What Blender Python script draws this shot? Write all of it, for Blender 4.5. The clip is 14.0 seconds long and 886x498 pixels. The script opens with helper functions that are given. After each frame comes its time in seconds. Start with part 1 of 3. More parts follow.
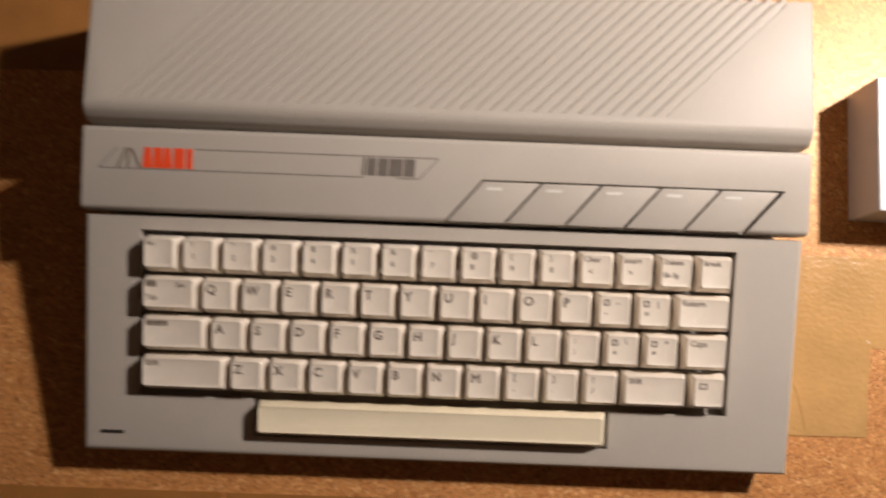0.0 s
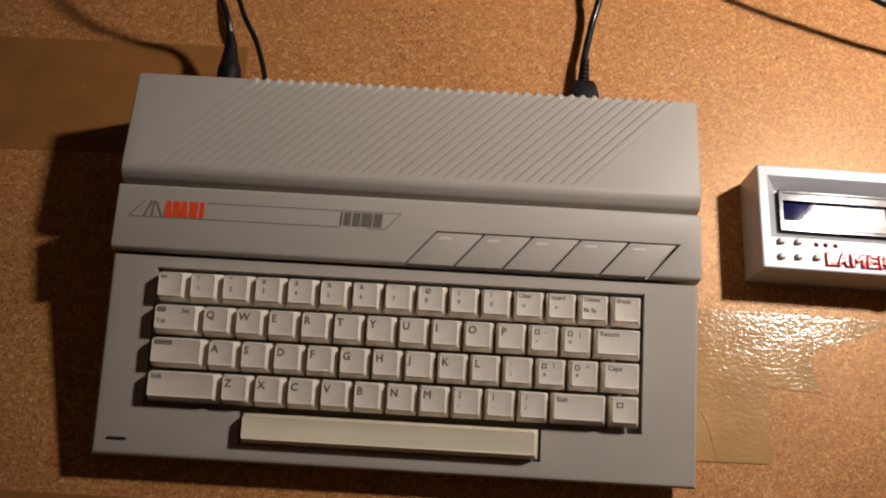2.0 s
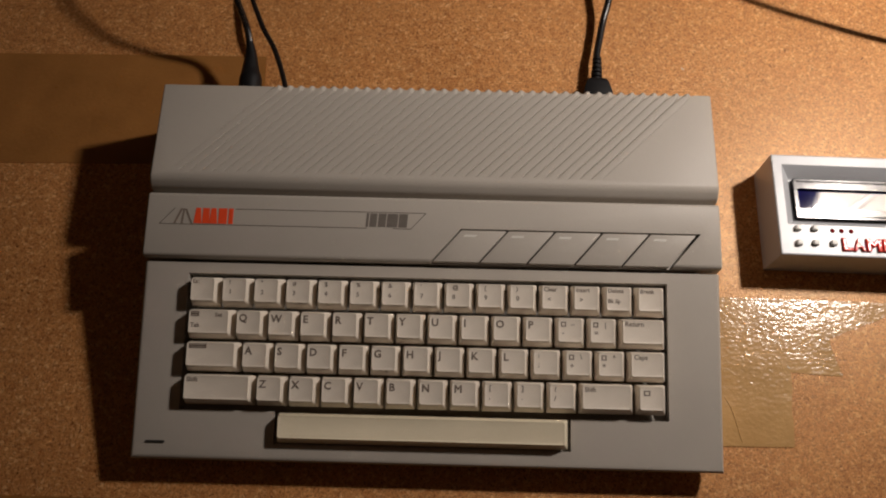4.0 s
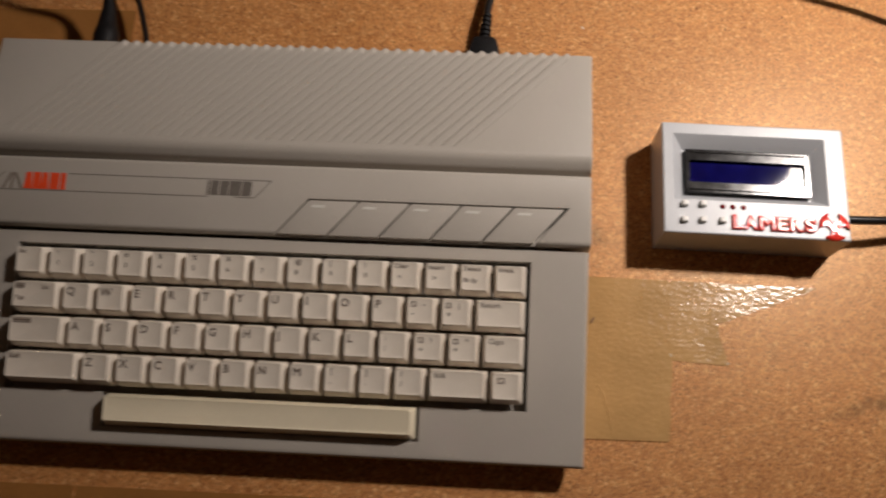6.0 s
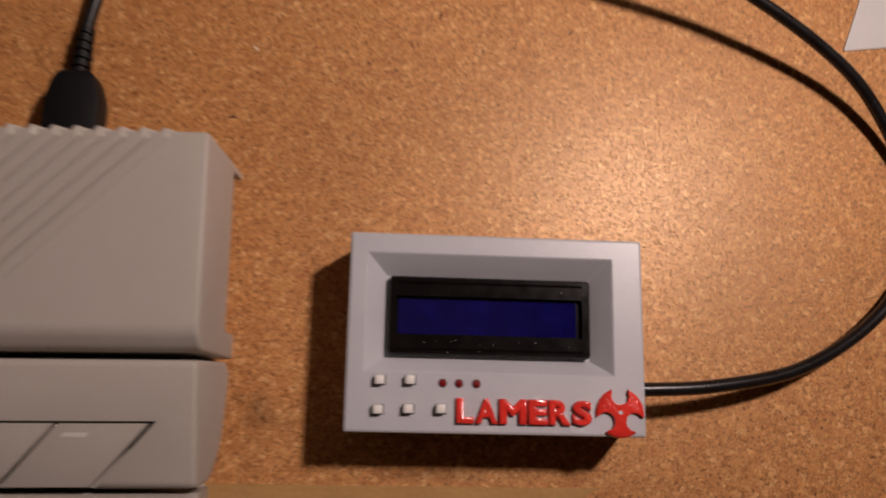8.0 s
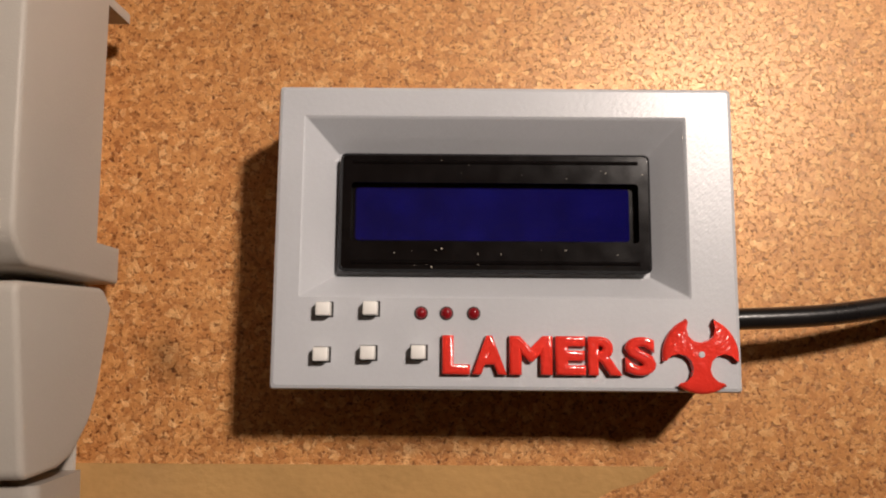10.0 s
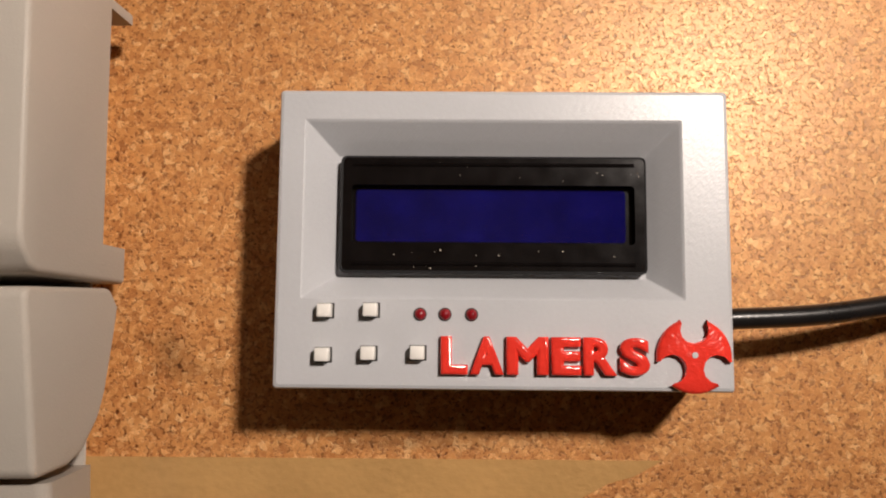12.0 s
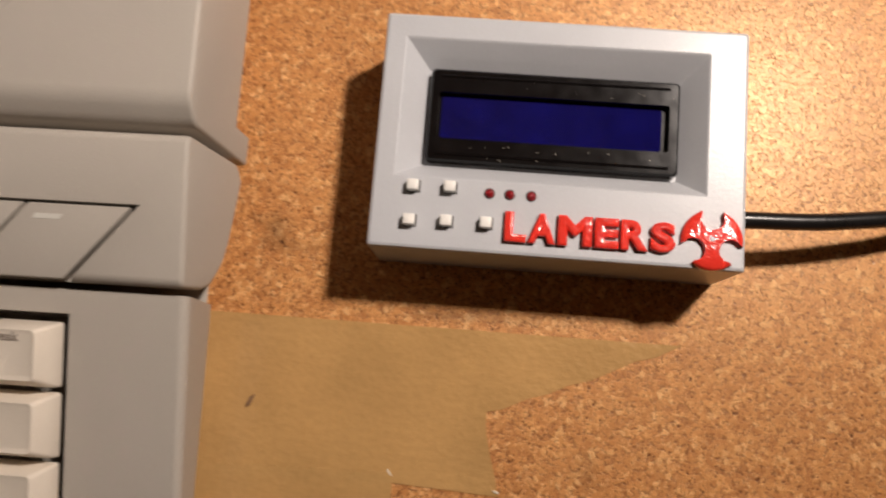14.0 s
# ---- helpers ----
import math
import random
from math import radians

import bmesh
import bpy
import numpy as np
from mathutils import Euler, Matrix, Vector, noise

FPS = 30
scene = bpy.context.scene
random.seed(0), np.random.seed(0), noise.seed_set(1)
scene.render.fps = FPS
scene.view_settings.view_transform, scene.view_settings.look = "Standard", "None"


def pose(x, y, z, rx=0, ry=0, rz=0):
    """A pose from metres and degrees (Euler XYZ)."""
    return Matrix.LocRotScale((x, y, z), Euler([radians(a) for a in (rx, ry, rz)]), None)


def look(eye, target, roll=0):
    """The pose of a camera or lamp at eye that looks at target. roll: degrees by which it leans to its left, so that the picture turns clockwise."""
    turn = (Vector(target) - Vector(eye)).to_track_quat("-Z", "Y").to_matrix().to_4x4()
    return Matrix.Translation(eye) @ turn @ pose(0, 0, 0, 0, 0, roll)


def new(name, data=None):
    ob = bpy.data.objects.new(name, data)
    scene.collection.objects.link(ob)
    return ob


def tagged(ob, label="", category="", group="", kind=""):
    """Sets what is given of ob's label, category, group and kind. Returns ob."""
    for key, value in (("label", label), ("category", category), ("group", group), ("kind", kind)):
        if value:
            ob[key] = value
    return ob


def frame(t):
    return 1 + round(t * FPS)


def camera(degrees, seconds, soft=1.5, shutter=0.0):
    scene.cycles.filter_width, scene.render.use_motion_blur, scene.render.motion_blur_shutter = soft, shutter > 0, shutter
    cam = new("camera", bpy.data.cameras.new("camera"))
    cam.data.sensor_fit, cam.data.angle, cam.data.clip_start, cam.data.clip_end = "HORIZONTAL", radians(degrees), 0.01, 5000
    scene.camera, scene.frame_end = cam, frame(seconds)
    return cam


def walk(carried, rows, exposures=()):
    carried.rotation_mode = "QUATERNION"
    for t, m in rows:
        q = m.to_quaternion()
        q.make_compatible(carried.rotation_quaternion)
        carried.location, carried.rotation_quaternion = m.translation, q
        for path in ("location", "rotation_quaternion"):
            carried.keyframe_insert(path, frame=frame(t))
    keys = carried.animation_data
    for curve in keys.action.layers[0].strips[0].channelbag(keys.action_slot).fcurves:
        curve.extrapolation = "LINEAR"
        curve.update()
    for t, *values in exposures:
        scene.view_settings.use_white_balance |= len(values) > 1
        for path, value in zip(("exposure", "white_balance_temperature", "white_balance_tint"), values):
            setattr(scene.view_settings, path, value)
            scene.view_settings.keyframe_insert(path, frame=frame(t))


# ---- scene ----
cam = camera(57.7, 14.0, soft=2.0, shutter=0.5)

PATH = [
    (0, (0.175, 0.056, 0.433), (0.179, 0.307, -1.552), 3.1),
    (0.5, (0.138, 0.038, 0.468), (0.112, 0.424, -1.492), -3.8),
    (1, (0.152, -0.001, 0.487), (0.216, 0.509, -1.446), 4.8),
    (1.5, (0.194, -0.026, 0.498), (0.187, 0.607, -1.4), 1.5),
    (2, (0.203, -0.034, 0.502), (0.183, 0.641, -1.379), 1.6),
    (2.5, (0.197, -0.048, 0.524), (0.181, 0.661, -1.346), 0.2),
    (2.7, (0.186, -0.049, 0.521), (0.189, 0.669, -1.345), 1.5),
    (5, (0.199, -0.039, 0.507), (0.159, 0.631, -1.376), -1.8),
    (5.5, (0.228, -0.038, 0.498), (0.187, 0.626, -1.388), -1.8),
    (6, (0.288, -0.025, 0.472), (0.21, 0.595, -1.428), -4.5),
    (6.5, (0.339, -0.003, 0.455), (0.28, 0.614, -1.447), -1.7),
    (7, (0.356, 0.073, 0.417), (0.354, 0.654, -1.497), 0.9),
    (7.5, (0.372, 0.131, 0.372), (0.441, 0.587, -1.574), 7.5),
    (8, (0.412, 0.141, 0.316), (0.544, 0.544, -1.638), 18.8),
    (8.5, (0.43, 0.139, 0.262), (0.4878, 0.5154, -1.7014), 8.96),
    (8.7, (0.43, 0.143, 0.246), (0.486, 0.438, -1.7335), 9.4),
    (10.8, (0.44, 0.14, 0.212), (0.409, 0.396, -1.771), -6.9),
    (11, (0.438, 0.143, 0.214), (0.422, 0.355, -1.775), -4.7),
    (11.5, (0.437, 0.142, 0.214), (0.429, 0.342, -1.776), -2.7),
    (12, (0.439, 0.147, 0.218), (0.415, 0.359, -1.771), -6.9),
    (12.5, (0.44, 0.146, 0.221), (0.405, 0.364, -1.767), -9.7),
    (13, (0.44, 0.131, 0.228), (0.404, 0.394, -1.754), -7.7),
    (13.5, (0.435, 0.115, 0.238), (0.432, 0.337, -1.75), 1.8),
    (14, (0.43, 0.099, 0.256), (0.334, 0.414, -1.717), -13.4),
]
EXPOSURES = [(0, 1.11, 6230, 12), (0.5, 1.2, 6190, 13), (1, 0.94, 6110, 12), (1.5, 0.62, 6090, 10), (2, 0.38, 6030, 10), (2.7, 0.21, 6190, 10), (5, 0.11, 6160, 10), (5.6, 0.18, 6140, 10), (6.5, 0.18, 6090, 11),
             (7, -0.06, 6090, 16), (7.5, -0.4, 6350, 19), (8, -0.54, 6500, 25), (8.7, -0.42, 6450, 20), (10.8, 0.2, 6390, 11), (13.0, 0.2, 6390, 11), (14, 0.28, 6390, 12)]
walk(cam, [(t, look(eye, target, roll)) for t, eye, target, roll in PATH], EXPOSURES)

# ---- world and light: one warm desk lamp above the board, a dim room around ----
LAMP = (0.720, 0.398, 0.60)
world = bpy.data.worlds.new("world")
scene.world = world
world.use_nodes = True
world.node_tree.nodes["Background"].inputs["Color"].default_value = (1.0, 0.70, 0.45, 1)
world.node_tree.nodes["Background"].inputs["Strength"].default_value = 0.012
bulb_light = bpy.data.lights.new("bulb_light", "POINT")
bulb_light.energy = 9.0
bulb_light.color = (1.0, 0.865, 0.75)
bulb_light.shadow_soft_size = 0.029
new("bulb_light", bulb_light).location = LAMP
# the beam that the lamp's reflector throws across the board
beam_light = bpy.data.lights.new("beam_light", "SPOT")
beam_light.energy = 11.0
beam_light.color = (1.0, 0.865, 0.75)
beam_light.shadow_soft_size = 0.029
beam_light.spot_size, beam_light.spot_blend = radians(84), 1.0
new("beam_light", beam_light).matrix_world = look(LAMP, (0.36, 0.36, 0.0))


# ---- materials ----
def mat(name, rgb, rough=0.5, spread=0.06, scale=60.0, bump=0.0, bscale=900.0, metal=0.0, spec=0.5, coat=0.0, stain=0.0):
    """A plain surface with two scales of variation in colour, and fine relief."""
    m = bpy.data.materials.new(name)
    m.use_nodes = True
    n, l = m.node_tree.nodes, m.node_tree.links
    b = n["Principled BSDF"]
    b.inputs["Metallic"].default_value = metal
    b.inputs["Specular IOR Level"].default_value = spec
    b.inputs["Coat Weight"].default_value = coat
    tc = n.new("ShaderNodeTexCoord")
    big = n.new("ShaderNodeTexNoise")
    big.inputs["Scale"].default_value, big.inputs["Detail"].default_value = scale, 4
    small = n.new("ShaderNodeTexNoise")
    small.inputs["Scale"].default_value, small.inputs["Detail"].default_value = bscale, 2
    for t in (big, small):
        l.new(tc.outputs["Object"], t.inputs["Vector"])
    add = n.new("ShaderNodeMath")
    add.operation = "MULTIPLY_ADD"
    add.inputs[1].default_value = 0.35
    l.new(small.outputs["Fac"], add.inputs[0])
    l.new(big.outputs["Fac"], add.inputs[2])
    ramp = n.new("ShaderNodeMapRange")
    ramp.inputs["From Min"].default_value, ramp.inputs["From Max"].default_value = 0.4, 0.95
    ramp.inputs["To Min"].default_value, ramp.inputs["To Max"].default_value = 1 - spread, 1 + spread
    l.new(add.outputs[0], ramp.inputs["Value"])
    mul = n.new("ShaderNodeVectorMath")
    mul.operation = "SCALE"
    mul.inputs[0].default_value = rgb
    l.new(ramp.outputs[0], mul.inputs["Scale"])
    l.new(mul.outputs[0], b.inputs["Base Color"])
    rr = n.new("ShaderNodeMapRange")
    rr.inputs["To Min"].default_value, rr.inputs["To Max"].default_value = rough - 0.06, rough + 0.06
    l.new(big.outputs["Fac"], rr.inputs["Value"])
    l.new(rr.outputs[0], b.inputs["Roughness"])
    if bump:
        bp = n.new("ShaderNodeBump")
        bp.inputs["Strength"].default_value, bp.inputs["Distance"].default_value = bump, 0.0004
        l.new(small.outputs["Fac"], bp.inputs["Height"])
        l.new(bp.outputs[0], b.inputs["Normal"])
    return m


def cork_material():
    m = bpy.data.materials.new("cork")
    m.use_nodes = True
    n, l = m.node_tree.nodes, m.node_tree.links
    b = n["Principled BSDF"]
    tc = n.new("ShaderNodeTexCoord")
    warp = n.new("ShaderNodeTexNoise")
    warp.inputs["Scale"].default_value, warp.inputs["Detail"].default_value = 500, 3
    l.new(tc.outputs["Object"], warp.inputs["Vector"])
    off = n.new("ShaderNodeVectorMath")
    off.operation = "MULTIPLY_ADD"
    off.inputs[1].default_value = (0.0022, 0.0022, 0.0022)
    l.new(warp.outputs["Color"], off.inputs[0])
    l.new(tc.outputs["Object"], off.inputs[2])

    def cells(scale, feature="F1"):
        v = n.new("ShaderNodeTexVoronoi")
        v.feature = feature
        v.inputs["Scale"].default_value = scale
        l.new(off.outputs[0], v.inputs["Vector"])
        return v

    def ramp(src, stops):
        r = n.new("ShaderNodeValToRGB")
        e = r.color_ramp.elements
        while len(e) < len(stops):
            e.new(0.5)
        for k, (p, c) in zip(e, stops):
            k.position, k.color = p, (*c, 1)
        l.new(src, r.inputs["Fac"])
        return r

    def mix(kind, fac, a, c):
        x = n.new("ShaderNodeMix")
        x.data_type, x.blend_type = "RGBA", kind
        if hasattr(fac, "is_output"):
            l.new(fac, x.inputs["Factor"])
        else:
            x.inputs["Factor"].default_value = fac
        l.new(a, x.inputs["A"])
        l.new(c, x.inputs["B"])
        return x.outputs["Result"]

    def channel(v):
        s = n.new("ShaderNodeSeparateColor")
        l.new(v.outputs["Color"], s.inputs[0])
        return s.outputs[0]

    coarse, fine, edge = cells(540), cells(1250), cells(540, "DISTANCE_TO_EDGE")
    c1 = ramp(channel(coarse), [(0, CORK[0]), (0.12, CORK[1]), (0.50, CORK[2]), (0.86, CORK[3]), (1, CORK[4])])
    c2 = ramp(channel(fine), [(0, CORK[0]), (0.15, CORK[1]), (0.5, CORK[2]), (0.80, CORK[3]), (1, CORK[4])])
    col = mix("MIX", 0.43, c1.outputs[0], c2.outputs[0])
    def noise_at(scale, detail):
        t = n.new("ShaderNodeTexNoise")
        t.inputs["Scale"].default_value, t.inputs["Detail"].default_value = scale, detail
        l.new(tc.outputs["Object"], t.inputs["Vector"])
        return t.outputs["Fac"]

    tone = ramp(noise_at(14, 5), [(0.3, (0.90, 0.87, 0.84)), (0.7, (1.05, 1.04, 1.03))])
    col = mix("MULTIPLY", 1.0, col, tone.outputs[0])
    patch = ramp(noise_at(170, 4), [(0.36, (0.94, 0.91, 0.88)), (0.50, (1, 1, 1)), (0.66, (1.05, 1.03, 1.0))])
    col = mix("MULTIPLY", 1.0, col, patch.outputs[0])
    # dark, broken gaps between the grains
    broken = n.new("ShaderNodeMath")
    broken.operation = "MULTIPLY_ADD"
    broken.inputs[1].default_value = 0.9
    l.new(noise_at(620, 2), broken.inputs[0])
    l.new(edge.outputs["Distance"], broken.inputs[2])
    gap = ramp(broken.outputs[0], [(0.405, (0.30, 0.19, 0.12)), (0.485, (1, 1, 1))])
    col = mix("MULTIPLY", 0.68, col, gap.outputs[0])
    # dark flecks of bark, thicker in some patches than in others
    both = n.new("ShaderNodeMath")
    both.operation = "MULTIPLY_ADD"
    both.inputs[1].default_value = 0.30
    l.new(noise_at(230, 2), both.inputs[0])
    l.new(noise_at(1050, 2), both.inputs[2])
    flecks = ramp(both.outputs[0], [(0.42, (0.24, 0.14, 0.08)), (0.48, (0.60, 0.47, 0.35)), (0.535, (1, 1, 1))])
    col = mix("MULTIPLY", 1.0, col, flecks.outputs[0])
    # a few larger dark specks
    specks = ramp(noise_at(420, 1), [(0.685, (1, 1, 1)), (0.75, (0.30, 0.19, 0.12))])
    col = mix("MULTIPLY", 1.0, col, specks.outputs[0])
    # old stains and one painted shadow edge, each with its own place, length and width
    for cx, cy, turn, along, wide, depth in STAINS_AND_SHADE:
        place = n.new("ShaderNodeMapping")
        place.vector_type = "TEXTURE"
        place.inputs["Location"].default_value = (cx, cy, 0)
        place.inputs["Rotation"].default_value = (0, 0, radians(turn))
        place.inputs["Scale"].default_value = (along, wide, 1)
        l.new(tc.outputs["Object"], place.inputs["Vector"])
        far = n.new("ShaderNodeVectorMath")
        far.operation = "LENGTH"
        l.new(place.outputs[0], far.inputs[0])
        frayed = n.new("ShaderNodeMath")
        frayed.operation = "MULTIPLY_ADD"
        frayed.inputs[1].default_value = 2.2
        l.new(noise_at(150, 4), frayed.inputs[0])
        l.new(far.outputs["Value"], frayed.inputs[2])
        dark = n.new("ShaderNodeMapRange")
        dark.inputs["From Min"].default_value, dark.inputs["From Max"].default_value = 1.1, 2.1
        dark.inputs["To Min"].default_value, dark.inputs["To Max"].default_value = depth, 1.0
        l.new(frayed.outputs[0], dark.inputs["Value"])
        col = mix("MULTIPLY", 1.0, col, dark.outputs[0])
    l.new(col, b.inputs["Base Color"])
    b.inputs["Roughness"].default_value = 0.39
    b.inputs["Specular IOR Level"].default_value = 1.0
    b.inputs["Specular Tint"].default_value = (1.0, 0.76, 0.50, 1)
    bp = n.new("ShaderNodeBump")
    bp.inputs["Strength"].default_value, bp.inputs["Distance"].default_value = 0.6, 0.0005
    l.new(col, bp.inputs["Height"])
    l.new(bp.outputs[0], b.inputs["Normal"])
    return m


def tape_material(name, rgb, rough, cover):
    """Brown packing tape: glossy, slightly see-through film, wrinkled along its width."""
    m = mat(name, rgb, rough, 0.14, 35, 0, 500, spec=0.75)
    n, l = m.node_tree.nodes, m.node_tree.links
    b = n["Principled BSDF"]
    tc = n.new("ShaderNodeTexCoord")
    mp = n.new("ShaderNodeMapping")
    mp.inputs["Scale"].default_value = (0.75, 1, 1)
    l.new(tc.outputs["Object"], mp.inputs["Vector"])
    w1 = n.new("ShaderNodeTexNoise")
    w1.inputs["Scale"].default_value, w1.inputs["Detail"].default_value = 450, 2.5
    l.new(mp.outputs[0], w1.inputs["Vector"])
    w2 = n.new("ShaderNodeTexNoise")
    w2.inputs["Scale"].default_value, w2.inputs["Detail"].default_value = 40, 3
    l.new(mp.outputs[0], w2.inputs["Vector"])
    s = n.new("ShaderNodeMath")
    s.operation = "MULTIPLY_ADD"
    s.inputs[1].default_value = 1.5
    l.new(w2.outputs["Fac"], s.inputs[0])
    l.new(w1.outputs["Fac"], s.inputs[2])
    bp = n.new("ShaderNodeBump")
    bp.inputs["Strength"].default_value, bp.inputs["Distance"].default_value = 0.34, 0.0008
    l.new(s.outputs[0], bp.inputs["Height"])
    l.new(bp.outputs[0], b.inputs["Normal"])
    clear = n.new("ShaderNodeBsdfTransparent")
    clear.inputs["Color"].default_value = (0.85, 0.6, 0.32, 1)
    mx = n.new("ShaderNodeMixShader")
    mx.inputs["Fac"].default_value = cover
    l.new(clear.outputs[0], mx.inputs[1])
    l.new(b.outputs[0], mx.inputs[2])
    l.new(mx.outputs[0], n["Material Output"].inputs["Surface"])
    return m


CORK = [(0.33, 0.122, 0.038), (0.48, 0.195, 0.060), (0.58, 0.262, 0.083), (0.69, 0.345, 0.122), (0.90, 0.56, 0.26)]
# the fourth entry paints in the display box's shadow edge; the others are stains
STAINS_AND_SHADE = [(0.530, 0.048, 16, 0.046, 0.006, 0.5), (0.566, 0.042, 65, 0.018, 0.007, 0.55), (0.363, 0.142, -30, 0.013, 0.007, 0.6), (0.425, 0.1185, 0, 0.035, 0.003, 0.6), (0.466, 0.072, 0, 0.006, 0.006, 0.75)]
M_CORK = cork_material()
M_TAPE = tape_material("packing_tape", (0.62, 0.375, 0.145), 0.17, 0.80)
M_OLD_TAPE = tape_material("old_packing_tape", (0.50, 0.25, 0.072), 0.30, 0.52)
M_CASE = mat("computer_plastic", (0.450, 0.411, 0.361), 0.43, 0.035, 25, 0.14, 1800, spec=0.22)
M_KEY = mat("key_plastic", (0.785, 0.705, 0.60), 0.42, 0.03, 90, 0.12, 1500)
M_SPACE = mat("space_bar_plastic", (0.85, 0.755, 0.56), 0.40, 0.06, 30, 0.12, 1500)
# near-black puts the shade between keys and in slots into the colour
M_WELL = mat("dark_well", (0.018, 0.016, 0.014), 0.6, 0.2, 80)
M_INK = mat("brown_ink", (0.19, 0.150, 0.120), 0.6, 0.1, 300)
M_PALE = mat("pale_ink", (0.66, 0.64, 0.58), 0.5, 0.05, 300)
M_LINE = mat("badge_line", (0.15, 0.13, 0.11), 0.5, 0.1, 300)
M_ORANGE = mat("orange_red_ink", (0.80, 0.075, 0.018), 0.45, 0.06, 300)
M_BOX = mat("printed_grey_plastic", (0.52, 0.532, 0.556), 0.33, 0.04, 40, 0.10, 900)
n, l = M_BOX.node_tree.nodes, M_BOX.node_tree.links
lines = n.new("ShaderNodeTexWave")
lines.inputs["Scale"].default_value, lines.inputs["Distortion"].default_value = 420, 3.0
turned = n.new("ShaderNodeMapping")
turned.inputs["Rotation"].default_value = (0, 0, radians(48))
where = n.new("ShaderNodeTexCoord")
l.new(where.outputs["Object"], turned.inputs["Vector"])
l.new(turned.outputs[0], lines.inputs["Vector"])
print_bump = n.new("ShaderNodeBump")
print_bump.inputs["Strength"].default_value, print_bump.inputs["Distance"].default_value = 0.03, 0.0003
l.new(lines.outputs["Fac"], print_bump.inputs["Height"])
l.new(n["Bump"].outputs[0], print_bump.inputs["Normal"])
l.new(print_bump.outputs[0], n["Principled BSDF"].inputs["Normal"])
M_BEZEL = mat("black_enamel", (0.005, 0.004, 0.004), 0.15, 0.3, 200, 0.015, 700, spec=0.45)
M_GLASS = mat("blue_display", (0.0026, 0.0028, 0.080), 0.07, 0.35, 90, 0, 400, spec=1.0, coat=1.0)
M_GLASS.node_tree.nodes["Map Range.001"].inputs["To Min"].default_value = 0.015
M_GLASS.node_tree.nodes["Map Range.001"].inputs["To Max"].default_value = 0.04
M_BUTTON = mat("white_button", (0.86, 0.84, 0.79), 0.4, 0.05, 300)
M_RED = mat("red_enamel", (0.80, 0.042, 0.026), 0.14, 0.08, 150, 0.6, 620, spec=0.6, coat=0.6)
M_LED = mat("red_lens", (0.24, 0.008, 0.012), 0.1, 0.1, 300, spec=0.6, coat=0.6)
M_CABLE = mat("black_cable", (0.009, 0.008, 0.008), 0.28, 0.25, 120, 0.1, 900)
M_PLUG = mat("black_plug", (0.006, 0.0055, 0.006), 0.55, 0.25, 120, 0.2, 900, spec=0.25)
M_PAPER = mat("white_paper", (0.62, 0.61, 0.59), 0.6, 0.03, 30, 0.1, 700)
M_CHIP = mat("dark_crumb", (0.05, 0.022, 0.012), 0.8, 0.2, 500)
M_STAIN = mat("brown_crumb", (0.22, 0.12, 0.055), 0.7, 0.25, 700)
M_FLAKE = mat("pale_flake", (0.75, 0.66, 0.52), 0.6, 0.1, 500)
M_WALL = mat("room_wall_paint", (0.40, 0.315, 0.225), 0.8, 0.05, 3, 0.1, 60)
M_WOOD = mat("dark_wood", (0.16, 0.08, 0.035), 0.5, 0.2, 12, 0.1, 200)
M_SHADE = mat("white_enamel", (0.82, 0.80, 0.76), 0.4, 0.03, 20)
M_MILK = mat("milky_plastic", (0.85, 0.82, 0.76), 0.4, 0.03, 20)
thin = M_MILK.node_tree.nodes.new("ShaderNodeBsdfTranslucent")
thin.inputs["Color"].default_value = (0.85, 0.78, 0.66, 1)
half = M_MILK.node_tree.nodes.new("ShaderNodeMixShader")
half.inputs["Fac"].default_value = 0.10
M_MILK.node_tree.links.new(M_MILK.node_tree.nodes["Principled BSDF"].outputs[0], half.inputs[1])
M_MILK.node_tree.links.new(thin.outputs[0], half.inputs[2])
M_MILK.node_tree.links.new(half.outputs[0], M_MILK.node_tree.nodes["Material Output"].inputs["Surface"])


# ---- mesh helpers ----
def finish(bm, name, angle=35):
    bmesh.ops.recalc_face_normals(bm, faces=bm.faces)
    me = bpy.data.meshes.new(name)
    bm.to_mesh(me)
    bm.free()
    me.polygons.foreach_set("use_smooth", [True] * len(me.polygons))
    me.set_sharp_from_angle(angle=radians(angle))
    return me


def part(name, bm, material, parent=None, label="", m=None, angle=35):
    me = bm if isinstance(bm, bpy.types.Mesh) else finish(bm, name, angle)
    if not me.materials:
        me.materials.append(material)
    ob = new(name, me)
    if parent:
        ob.parent = parent
    if m is not None:
        ob.matrix_basis = m
    if label:
        ob["label"] = label
    return ob


def thing(name, label, category, at=(0, 0, 0), group="", kind=""):
    ob = new(name)
    ob.location = at
    ob.empty_display_size = 0.01
    return tagged(ob, label, category, group, kind)


def loft(rings, cap_top=True, cap_bottom=True):
    bm = bmesh.new()
    vs = [[bm.verts.new(p) for p in r] for r in rings]
    k = len(rings[0])
    for a, b in zip(vs, vs[1:]):
        for i in range(k):
            bm.faces.new((a[i], a[(i + 1) % k], b[(i + 1) % k], b[i]))
    if cap_bottom:
        bm.faces.new(vs[0][::-1])
    if cap_top:
        bm.faces.new(vs[-1])
    return bm


